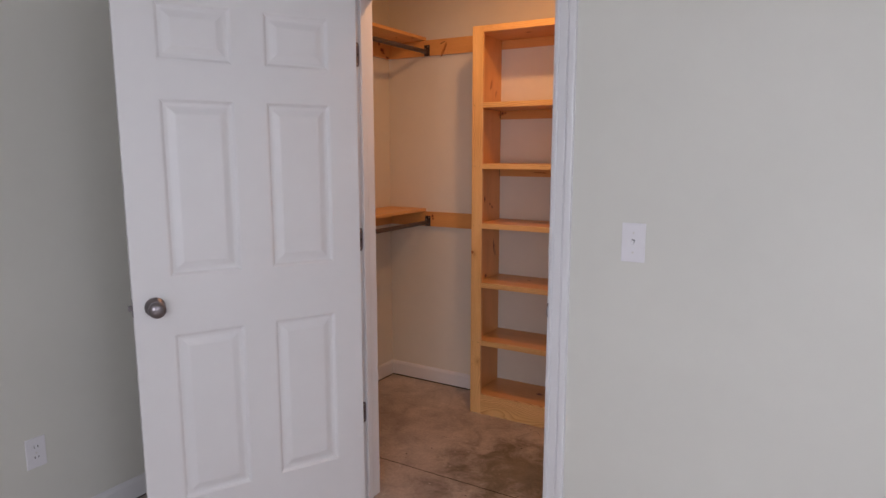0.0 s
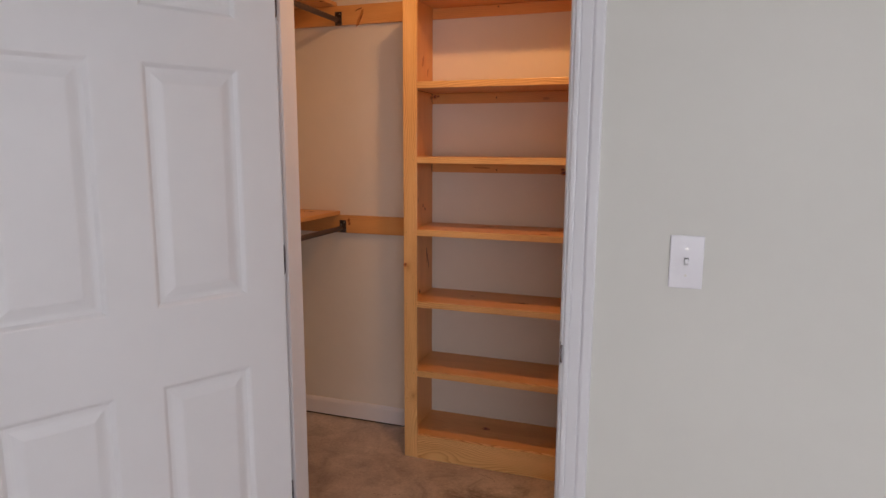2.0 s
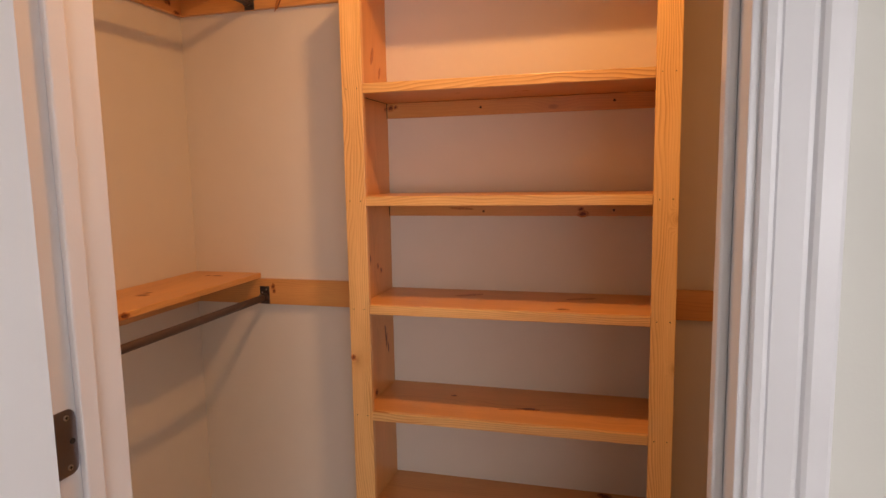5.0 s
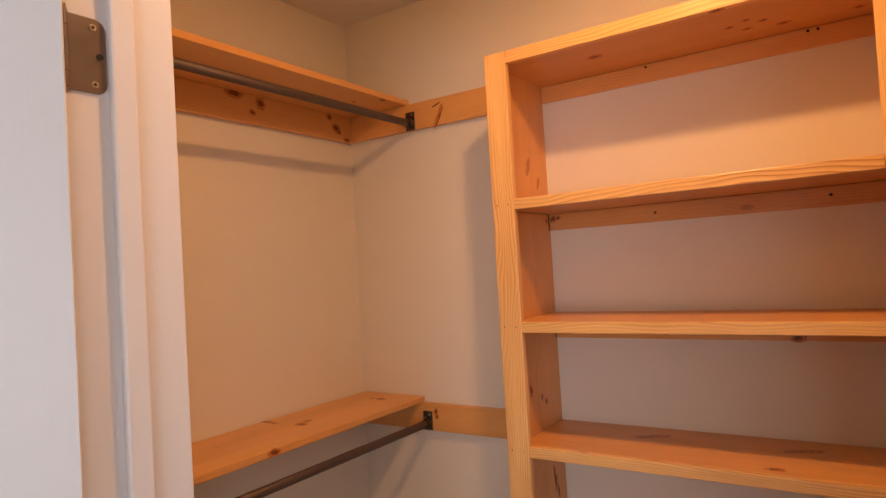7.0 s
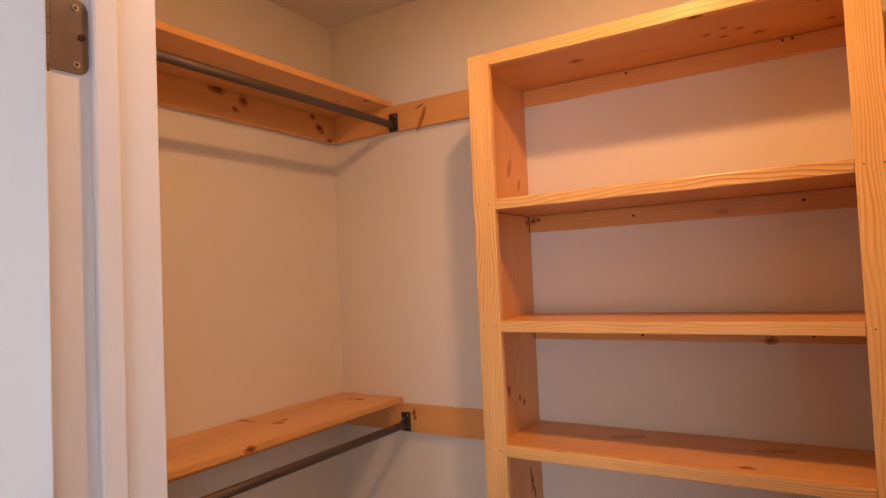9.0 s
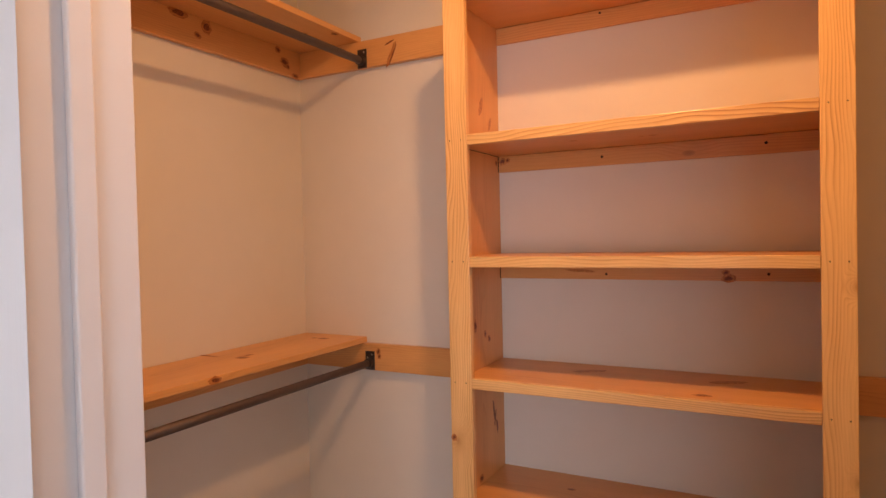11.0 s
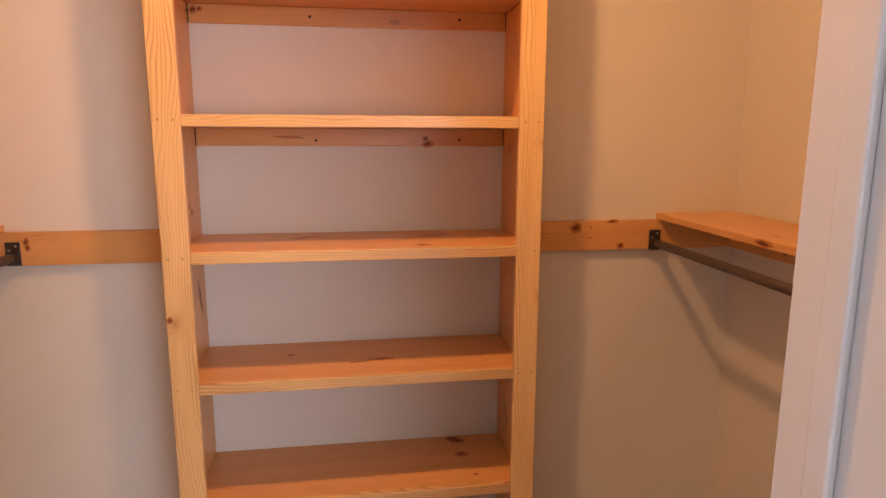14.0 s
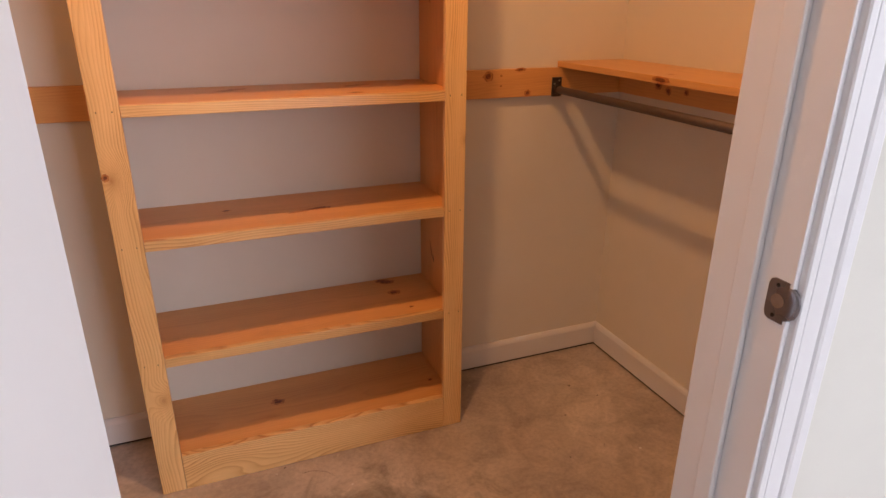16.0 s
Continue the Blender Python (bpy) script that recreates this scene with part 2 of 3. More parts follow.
# ---- mesh helpers ----
def part(name, bm, material, parent=None, label="", m=None, smooth=False):
    me = bpy.data.meshes.new(name)
    bmesh.ops.recalc_face_normals(bm, faces=bm.faces)
    bm.to_mesh(me)
    bm.free()
    for mt in (material if isinstance(material, (list, tuple)) else [material]):
        me.materials.append(mt)
    if smooth:
        for p in me.polygons:
            p.use_smooth = True
    ob = new(name, me)
    if m is not None:
        ob.matrix_basis = m
    ob.parent = parent
    if label:
        ob["label"] = label
    return ob


def thing(name, label, category, m=None, group="", kind=""):
    ob = new(name)
    ob.empty_display_size = 0.05
    if m is not None:
        ob.matrix_basis = m
    return tagged(ob, label, category, group, kind)


def add_box(bm, x0, x1, y0, y1, z0, z1, bevel=0.0):
    r = bmesh.ops.create_cube(bm, size=1.0, matrix=Matrix.LocRotScale(((x0 + x1) / 2, (y0 + y1) / 2, (z0 + z1) / 2), None, (x1 - x0, y1 - y0, z1 - z0)))
    if bevel:
        edges = {e for v in r["verts"] for e in v.link_edges}
        bmesh.ops.bevel(bm, geom=list(edges), offset=bevel, segments=2, profile=0.5, affect="EDGES")


def box(x0, x1, y0, y1, z0, z1, bevel=0.0):
    bm = bmesh.new()
    add_box(bm, x0, x1, y0, y1, z0, z1, bevel)
    return bm


def structure(name, bm, material, parent=None):
    ob = part(name, bm, material, parent)
    return tagged(ob, kind="structure")


def cyl(bm, r, z0, z1, segs=24, m=Matrix(), r2=None):
    bmesh.ops.create_cone(bm, cap_ends=True, segments=segs, radius1=r, radius2=r if r2 is None else r2, depth=z1 - z0,
                          matrix=m @ Matrix.Translation((0, 0, (z0 + z1) / 2)))


def lathe(profile, segs=32):
    """A solid of revolution about z, from (radius, z) pairs."""
    bm = bmesh.new()
    rings = []
    for r, z in profile:
        if r < 1e-5:
            rings.append([bm.verts.new((0, 0, z))])
        else:
            rings.append([bm.verts.new((r * math.cos(a), r * math.sin(a), z)) for a in (2 * math.pi * i / segs for i in range(segs))])
    for a, b in zip(rings, rings[1:]):
        for i in range(segs):
            j = (i + 1) % segs
            if len(a) == 1:
                bm.faces.new((a[0], b[j], b[i]))
            elif len(b) == 1:
                bm.faces.new((a[i], a[j], b[0]))
            else:
                bm.faces.new((a[i], a[j], b[j], b[i]))
    return bm


def board(name, lo, hi, parent=None, material=None, bevel=0.0016, label="", m=Matrix()):
    """A sawn board between two corners, its own x along its length."""
    lo, hi = Vector(lo), Vector(hi)
    size, mid = hi - lo, (hi + lo) / 2
    axis = max(range(3), key=lambda i: size[i])
    turn = (Euler((0, 0, 0)), Euler((0, 0, radians(90))), Euler((0, radians(-90), 0)))[axis]
    dims = {0: (size.x, size.y, size.z), 1: (size.y, size.x, size.z), 2: (size.z, size.y, size.x)}[axis]
    bm = bmesh.new()
    a, b, c = (d / 2 for d in dims)
    add_box(bm, -a, a, -b, b, -c, c, bevel)
    return part(name, bm, material or PINE, parent, label, m @ Matrix.LocRotScale(mid, turn, None))


# ---- the shell ----
JL, JR = -0.370, 0.431          # faces of the door jambs
YR, YC = -1.111, -0.970         # room and closet faces of the door wall
YB = 0.297                      # closet back wall
XL, XR = -1.186, 1.206          # closet side walls
RXL, RXR, RYF = -1.25, 3.0, WIN_Y
CEILZ, DOORH, T = 2.475, 2.05, 0.12

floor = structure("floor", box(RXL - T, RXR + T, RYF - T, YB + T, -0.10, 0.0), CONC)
structure("ground", box(-60, 60, -60, 60, -0.45, -0.35), GRASS)
structure("ceiling_closet", box(XL - T, XR + T, YC + 0.001, YB + T, CEILZ, CEILZ + 0.1), CEIL)
structure("ceiling", box(RXL - T, RXR + T, RYF - T, YC, CEILZ, CEILZ + 0.1), CEIL)
structure("wall_closet_back", box(XL, XR, YB, YB + T, 0, CEILZ), CLOSET)
structure("wall_closet_west", box(XL - T, XL, YC, YB + T, 0, CEILZ), CLOSET)
structure("wall_closet_east", box(XR, XR + T, YC, YB + T, 0, CEILZ), CLOSET)
RO0, RO1, ROZ = JL - 0.019, JR + 0.019, DOORH + 0.019


def door_wall(y0, y1, material, name):
    bm = bmesh.new()
    add_box(bm, RXL - T, RO0, y0, y1, 0, CEILZ)
    add_box(bm, RO1, RXR + T, y0, y1, 0, CEILZ)
    add_box(bm, RO0, RO1, y0, y1, ROZ, CEILZ)
    return structure(name, bm, material)


door_wall(YR, -1.040, WALL, "wall_north")
door_wall(-1.040, YC, CLOSET, "wall_closet_front")
structure("wall_west", box(RXL - T, RXL, RYF - T, YR, 0, CEILZ), WALL)
# opening for the invented east window
bm = bmesh.new()
add_box(bm, RXR, RXR + T, RYF - T, EAST_Y0, 0, CEILZ)
add_box(bm, RXR, RXR + T, EAST_Y1, YR, 0, CEILZ)
add_box(bm, RXR, RXR + T, EAST_Y0, EAST_Y1, 0, WIN_Z0)
add_box(bm, RXR, RXR + T, EAST_Y0, EAST_Y1, WIN_Z1, CEILZ)
structure("wall_east", bm, WALL)
bm = bmesh.new()
add_box(bm, RXL, WIN_X0, RYF - T, RYF, 0, CEILZ)
add_box(bm, WIN_X1, RXR, RYF - T, RYF, 0, CEILZ)
add_box(bm, WIN_X0, WIN_X1, RYF - T, RYF, 0, WIN_Z0)
add_box(bm, WIN_X0, WIN_X1, RYF - T, RYF, WIN_Z1, CEILZ)
structure("wall_south", bm, WALL)



def window(name, width, m):
    """A two-light window in a frame; its own x along the wall, y outwards."""
    w = thing(name, "", "", m, kind="structure")
    a, z0, z1 = width / 2, WIN_Z0, WIN_Z1
    bm = bmesh.new()
    for x0, x1, h0, h1 in ((-a, -a + 0.05, z0, z1), (a - 0.05, a, z0, z1), (-a + 0.05, a - 0.05, z0, z0 + 0.05), (-a + 0.05, a - 0.05, z1 - 0.05, z1), (-0.03, 0.03, z0 + 0.05, z1 - 0.05)):
        add_box(bm, x0, x1, 0.05, 0.10, h0, h1)
    part("window_frame", bm, TRIM, w)
    for x0, x1 in ((-a + 0.05, -0.03), (0.03, a - 0.05)):
        pane = part("pane", box(x0, x1, 0.07, 0.075, z0 + 0.05, z1 - 0.05), GLASS, w)
        pane.visible_shadow = False
    return w


window("window_1", WIN_X1 - WIN_X0, pose((WIN_X0 + WIN_X1) / 2, RYF, 0, 0, 0, 180))
# no east window is known; this one only houses the fill lamp
window("added_window", EAST_Y1 - EAST_Y0, pose(RXR, (EAST_Y0 + EAST_Y1) / 2, 0, 0, 0, -90))


# ---- baseboards ----
def baseboard(name, p, q, inward, h=0.097, t=0.014, gap=0.009):
    """A baseboard along p to q, with an eased top, its thickness to the side of inward."""
    p, q, n = Vector((*p, 0)), Vector((*q, 0)), Vector((*inward, 0))
    prof = [(0, gap), (t, gap), (t, h - 0.016), (t * 0.75, h - 0.007), (t * 0.35, h), (0, h)]
    bm = bmesh.new()
    ends = [[bm.verts.new(o + n * a + Vector((0, 0, z))) for a, z in prof] for o in (p, q)]
    bm.faces.new(ends[0])
    bm.faces.new(ends[1])
    for i in range(len(prof)):
        j = (i + 1) % len(prof)
        bm.faces.new((ends[0][i], ends[0][j], ends[1][j], ends[1][i]))
    # near-black strip below the board stands in for the shade there
    gap_bm = bmesh.new()
    low = [gap_bm.verts.new(o + n * 0.009 + Vector((0, 0, z))) for o in (p, q) for z in (0.0005, gap + 0.001)]
    gap_bm.faces.new((low[0], low[2], low[3], low[1]))
    structure("shadow_gap", gap_bm, DARK)
    return structure(name, bm, TRIM)


UL, UR, IL, IR = -0.441, 0.477, -0.378, 0.415
baseboard("baseboard", (XL, YB), (UL - 0.002, YB), (0, -1))
baseboard("baseboard", (UR + 0.002, YB), (XR, YB), (0, -1))
baseboard("baseboard", (XL, YC), (XL, YB - 0.0145), (1, 0))
baseboard("baseboard", (XR, YC), (XR, YB - 0.0145), (-1, 0))
baseboard("baseboard", (XL + 0.015, YC), (JL - 0.02, YC), (0, 1))
baseboard("baseboard", (JR + 0.02, YC), (XR - 0.015, YC), (0, 1))
baseboard("baseboard", (RXL, RYF), (RXL, YR), (1, 0))
CASE = 0.066
baseboard("baseboard", (RXL + 0.015, YR), (JL - 0.008 - CASE, YR), (0, -1))
baseboard("baseboard", (JR + 0.010 + CASE, YR), (RXR, YR), (0, -1))
baseboard("baseboard", (RXR, RYF), (RXR, YR - 0.015), (-1, 0))
baseboard("baseboard", (RXL + 0.015, RYF), (RXR - 0.015, RYF), (0, 1))

# ---- door frame ----
frame_1 = thing("door_frame", "", "", kind="structure")
part("jamb", box(JL - 0.019, JL, YR, YC, 0.004, ROZ, 0.0015), TRIM, frame_1)
part("jamb", box(JR, JR + 0.019, YR, YC - 0.005, 0.004, ROZ, 0.0015), TRIM, frame_1)
part("head_jamb", box(JL, JR, YR, YC, DOORH, ROZ, 0.0015), TRIM, frame_1)
S0, S1 = -1.059, -1.028
part("stop", box(JL, JL + 0.011, S0, S1, 0.006, DOORH, 0.003), TRIM, frame_1)
part("stop", box(JR - 0.011, JR, S0, S1, 0.006, DOORH, 0.003), TRIM, frame_1)
part("stop", box(JL + 0.011, JR - 0.011, S0, S1, DOORH - 0.011, DOORH, 0.003), TRIM, frame_1)
# colonial casing: (distance from the opening, thickness)
PROF = [(0, 0), (0, 0.008), (0.002, 0.0105), (0.009, 0.0115), (0.0115, 0.0112), (0.0120, 0.0085), (0.0135, 0.0085), (0.0150, 0.0105), (0.036, 0.0130),
        (0.0385, 0.0128), (0.0390, 0.0105), (0.0405, 0.0105), (0.0430, 0.0145), (0.047, 0.0165), (0.062, 0.0168), (CASE - 0.001, 0.0155), (CASE, 0.013), (CASE, 0)]


def casing(x, side, name="casing"):
    bm = bmesh.new()
    e0 = [bm.verts.new((x + side * a, YR - b, 0.002)) for a, b in PROF]
    e1 = [bm.verts.new((x + side * a, YR - b, DOORH + 0.006 + a)) for a, b in PROF]
    bm.faces.new(e0)
    bm.faces.new(e1)
    for i in range(len(PROF)):
        j = (i + 1) % len(PROF)
        bm.faces.new((e0[i], e0[j], e1[j], e1[i]))
    return part(name, bm, TRIM, frame_1)


REVEAL = 0.008
casing(JR + REVEAL, 1)
casing(JL - 0.006, -1)
bm = bmesh.new()
e0 = [bm.verts.new((JL - 0.006 - a, YR - b, DOORH + 0.006 + a)) for a, b in PROF]
e1 = [bm.verts.new((JR + REVEAL + a, YR - b, DOORH + 0.006 + a)) for a, b in PROF]
bm.faces.new(e0)
bm.faces.new(e1)
for i in range(len(PROF)):
    j = (i + 1) % len(PROF)
    bm.faces.new((e0[i], e0[j], e1[j], e1[i]))
part("casing", bm, TRIM, frame_1)

# strike plate
ZK = 0.955
pts = [(-1.0775, 0.019), (-1.0800, 0.026), (-1.0855, 0.0285), (-1.1065, 0.0285)]
pts += [(y, -z) for y, z in reversed(pts)]
bm = bmesh.new()
a = [bm.verts.new((JR + 0.0002, y, ZK + z)) for y, z in pts]
b = [bm.verts.new((JR - 0.0018, y, ZK + z)) for y, z in pts]
bm.faces.new(a)
bm.faces.new(b)
for i in range(len(pts)):
    j = (i + 1) % len(pts)
    bm.faces.new((a[i], a[j], b[j], b[i]))
strike = part("strike_plate", bm, NICKEL, frame_1, "satin nickel strike plate")
# the lip bends out towards the room, its rim rounded
rows = []
for i in range(9):
    z = -0.0225 + i * 0.045 / 8
    reach = 0.0165 * math.sqrt(max(0.0, 1 - (z / 0.0235) ** 2)) + 0.0005
    rows.append([(JR - 0.0018, -1.1065, z), (JR - 0.0010, -1.1065 - reach * 0.55, z), (JR + 0.0030, -1.1065 - reach, z)])
bm = bmesh.new()
near = [[bm.verts.new((x, y, ZK + z)) for x, y, z in row] for row in rows]
far = [[bm.verts.new((x + 0.0016, y + 0.0002, ZK + z)) for x, y, z in row] for row in rows]
for a, b in zip(near, near[1:]):
    for i in range(2):
        bm.faces.new((a[i], a[i + 1], b[i + 1], b[i]))
for a, b in zip(far, far[1:]):
    for i in range(2):
        bm.faces.new((a[i], b[i], b[i + 1], a[i + 1]))
for i in range(8):
    bm.faces.new((near[i][2], far[i][2], far[i + 1][2], near[i + 1][2]))
for k in (0, 8):
    for i in range(2):
        bm.faces.new((near[k][i], near[k][i + 1], far[k][i + 1], far[k][i]))
part("lip", bm, NICKEL, strike, "curved strike lip", smooth=True)
bm = bmesh.new()
cyl(bm, 0.0095, 0, 0.0008, 24, Matrix.Translation((JR - 0.0024, -1.0945, ZK)) @ Matrix.Rotation(radians(90), 4, "Y"))
part("latch_recess", bm, WORN, strike, "worn recess for the latch")
for dz in (-0.021, 0.021):
    bm = bmesh.new()
    cyl(bm, 0.0028, 0, 0.0012, 12, Matrix.Translation((JR - 0.0024, -1.0915, ZK + dz)) @ Matrix.Rotation(radians(90), 4, "Y"))
    part("screw", bm, DARK, strike)

# ---- the door ----
ANGLE = -118
DW, DT, DZ0, DZ1 = 0.795, 0.035, 0.014, 2.044
pivot = pose(JL + 0.002, YR - 0.002, 0, 0, 0, ANGLE)
door = thing("door_1", "", "", pivot, kind="structure")
YD0, YD1 = 0.008, 0.008 + DT
PX = [(0.103, 0.338), (0.442, 0.679)]
PZ = [(0.270, 0.868), (1.062, 1.641), (1.757, 1.940)]
bm = bmesh.new()
xs = [-0.004, *PX[0], *PX[1], DW]
zs = [DZ0, *PZ[0], *PZ[1], *PZ[2], DZ1]
grid = {}
for y in (YD0, YD1):
    for i, x in enumerate(xs):
        for k, z in enumerate(zs):
            grid[y, i, k] = bm.verts.new((x, y, z))
for y in (YD0, YD1):
    for i in range(5):
        for k in range(7):
            if i in (1, 3) and k in (1, 3, 5):
                continue
            bm.faces.new([grid[y, i, k], grid[y, i + 1, k], grid[y, i + 1, k + 1], grid[y, i, k + 1]])
for k in range(7):
    for i in (0, 5):
        bm.faces.new([grid[YD0, i, k], grid[YD1, i, k], grid[YD1, i, k + 1], grid[YD0, i, k + 1]])
for i in range(5):
    for k in (0, 7):
        bm.faces.new([grid[YD0, i, k], grid[YD1, i, k], grid[YD1, i + 1, k], grid[YD0, i + 1, k]])
part("slab", bm, DOORP, door)
# moulded panel: (inset from the edge, depth below the face)
PANEL = [(0, 0), (0.004, 0.0008), (0.008, 0.0040), (0.013, 0.0078), (0.019, 0.0085), (0.024, 0.0085), (0.030, 0.0072), (0.046, 0.0022), (0.050, 0.0015), (0.053, 0.0015)]
for x0, x1 in PX:
    for z0, z1 in PZ:
        bm = bmesh.new()
        for y, s in ((YD0, 1), (YD1, -1)):
            loops = []
            for a, d in PANEL:
                loops.append([bm.verts.new((x, y + s * d, z)) for x, z in ((x0 + a, z0 + a), (x1 - a, z0 + a), (x1 - a, z1 - a), (x0 + a, z1 - a))])
            for p, q in zip(loops, loops[1:]):
                for i in range(4):
                    j = (i + 1) % 4
                    bm.faces.new((p[i], p[j], q[j], q[i]))
            bm.faces.new(loops[-1])
        part("panel", bm, DOORP, door)
# knob set
KX, KZ = 0.730, 0.969
for y, s in ((YD1, 1), (YD0, -1)):
    turn = pose(KX, y, KZ, -90 * s, 0, 0)
    knob = part("door_knob", lathe([(0, 0.020), (0.0125, 0.020), (0.0125, 0.030), (0.017, 0.034), (0.0245, 0.040), (0.0275, 0.047), (0.0270, 0.055), (0.0225, 0.061), (0.012, 0.0645), (0, 0.0655)]),
                NICKEL, door, "round satin nickel knob", turn, True)
    part("rose", lathe([(0, 0), (0.0325, 0), (0.0325, 0.004), (0.0300, 0.010), (0.020, 0.016), (0.0125, 0.0205), (0, 0.0205)]), NICKEL, knob, smooth=True)
bm = box(DW - 0.0005, DW + 0.0015, YD0 + 0.005, YD1 - 0.005, KZ - 0.028, KZ + 0.028, 0.0004)
plate = part("latch_plate", bm, NICKEL, door, "nickel latch plate")
part("latch_bolt", box(DW + 0.0015, DW + 0.013, YD0 + 0.011, YD1 - 0.011, KZ - 0.008, KZ + 0.008, 0.002), NICKEL, plate)


def rounded_plate(w, h, t, r=0.013):
    """A plate in x and z with its far corners rounded, t thick in y."""
    pts = [(0, -h / 2)]
    pts += [(w - r + r * math.cos(a), -h / 2 + r + r * math.sin(a)) for a in (radians(-90 + 15 * i) for i in range(7))]
    pts += [(w - r + r * math.cos(a), h / 2 - r + r * math.sin(a)) for a in (radians(15 * i) for i in range(7))]
    pts += [(0, h / 2)]
    bm = bmesh.new()
    a = [bm.verts.new((x, 0, z)) for x, z in pts]
    b = [bm.verts.new((x, t, z)) for x, z in pts]
    bm.faces.new(a)
    bm.faces.new(b)
    for i in range(len(pts)):
        j = (i + 1) % len(pts)
        bm.faces.new((a[i], a[j], b[j], b[i]))
    return bm


def hinge(z):
    h = thing("hinge", "satin nickel door hinge with rounded leaves", "hinge", pose(JL + 0.007, YR - 0.002, z), "hinges of the closet door")
    # knuckles
    for i in range(5):
        z0 = -0.0445 + i * 0.0178
        bm = bmesh.new()
        cyl(bm, 0.0062, z0 + 0.0004, z0 + 0.0174, 20)
        part("knuckle", bm, NICKEL, h)
    for z0, z1 in ((0.0446, 0.0500), (-0.0500, -0.0446)):
        bm = bmesh.new()
        cyl(bm, 0.0050, z0, z1, 20)
        part("pin_tip", bm, NICKEL, h)
    leaf = part("leaf", rounded_plate(0.052, 0.089, 0.002), NICKEL, h, m=pose(-0.0046, 0.0, 0, 0, 0, 90))
    for x, z in ((0.037, 0.034), (0.037, -0.034), (0.044, 0.0)):
        bm = bmesh.new()
        cyl(bm, 0.0040, 0, 0.0010, 16, pose(0, 0, 0, 90, 0, 0))
        scr = part("screw", bm, SCREW if x < 0.042 else DARK, leaf, m=pose(x, -0.0001, z))
        if x < 0.042:
            bm = bmesh.new()
            add_box(bm, -0.0021, 0.0021, 0.0002, 0.0012, -0.0005, 0.0005)
            add_box(bm, -0.0005, 0.0005, 0.0002, 0.0012, -0.0021, 0.0021)
            part("cross_slot", bm, DARK, scr, m=pose(0, -0.0022, 0))
    m = pose(0, 0, 0, 0, 0, ANGLE) @ pose(0.004, 0.004, 0, 0, 0, 90)
    part("leaf", rounded_plate(0.034, 0.089, 0.002, 0.010), NICKEL, h, m=m)
    return h


for z in (1.835, 1.130, 0.410):
    hinge(z)

# ---- shelf unit ----
unit = thing("bookshelf", "tall varnished knotty pine open shelving unit against closet wall", "shelf", pose(0, 0, 0))
TOPZ = 2.117
D = YB - 0.001


FT, ST = 0.019, 0.030      # thickness of the face boards and of the sides
board("side_panel", (UL + 0.0005, FT + 0.0005, 0.001), (UL + ST, D, TOPZ), unit)
board("side_panel", (UR - ST, FT + 0.0005, 0.001), (UR - 0.0005, D, TOPZ), unit)
board("stile", (UL, 0, 0.001), (IL, FT, TOPZ), unit, FACE_L)
board("stile", (IR, 0, 0.001), (UR, FT, TOPZ), unit, FACE_R)
SL, SR = UL + ST + 0.0008, UR - ST - 0.0008


def shelf(name, z0, z1):
    """A shelf between the sides, with its front board between the stiles."""
    board(name, (SL, FT + 0.0003, z0), (SR, D, z1), unit, bevel=0.0008)
    board("front_edge", (IL + 0.0008, 0.0, z0 - 0.0005), (IR - 0.0008, FT, z1 + 0.0003), unit, FACE)


shelf("top_panel", TOPZ - 0.032, TOPZ)
BOTTOMS = [1.701, 1.381, 1.060, 0.732, 0.403]
for z in BOTTOMS:
    shelf("shelf", z, z + 0.027)
board("bottom_shelf", (SL, FT + 0.0005, 0.089), (SR, D, 0.116), unit, bevel=0.0008)
board("toe_board", (IL + 0.0008, 0.0, 0.001), (IR - 0.0008, FT, 0.1163), unit, FACE_WIDE)
for z in (TOPZ - 0.032, BOTTOMS[0], BOTTOMS[1]):
    board("back_rail", (SL + 0.0012, 0.286, z - 0.049), (SR - 0.0012, D, z - 0.0008), unit)
for x in (SL - 0.0006, SR - 0.0010):
    # dark strips as shade in open joints beside back rails and under second shelf
    for z in (BOTTOMS[0], BOTTOMS[1]):
        part("joint", box(x, x + 0.0016, 0.2845, 0.2865, z - 0.049, z - 0.001), DARK, unit)
    part("joint", box(x, x + 0.0016, 0.022, 0.284, BOTTOMS[0] - 0.0014, BOTTOMS[0] - 0.0004), DARK, unit)

# ---- hanging rails ----
GL = "hanging shelves of the closet"


def hanging(side, z_top, name_label, ledge_back, x_wall, x_tip, x_unit):
    """A shelf on two ledger boards, from the back wall to the front wall."""
    y0, y1 = YC + 0.002, YB - 0.001
    th = 0.019
    h = thing("wall_shelf", name_label, "shelf", pose(0, 0, 0), GL)
    a, b = sorted((x_wall - side * 0.001, x_tip))
    board("shelf_board", (a, y0, z_top - th), (b, y1, z_top), h, PINE_ROUGH)
    a, b = sorted((x_wall - side * 0.001, x_wall - side * 0.020))
    board("side_ledger", (a, y0, z_top - th - 0.091), (b, y1, z_top - th - 0.0005), h)
    a, b = sorted((x_wall - side * 0.0205, x_unit))
    board("back_ledger", (a, y1 - 0.019, z_top - th - 0.091), (b, y1, z_top - th - 0.0005), h)
    return h


hanging(-1, 1.124, "lower knotty pine shelf on ledgers along closet wall", True, XL, -0.916, UL - 0.002)
hanging(-1, 2.146, "upper knotty pine shelf on ledgers along closet wall", True, XL, -0.910, UL - 0.002)
hanging(1, 1.128, "lower pine shelf with dark knots beside shelving unit", True, XR, 0.941, UR + 0.002)

GR = "clothes rods of the closet"


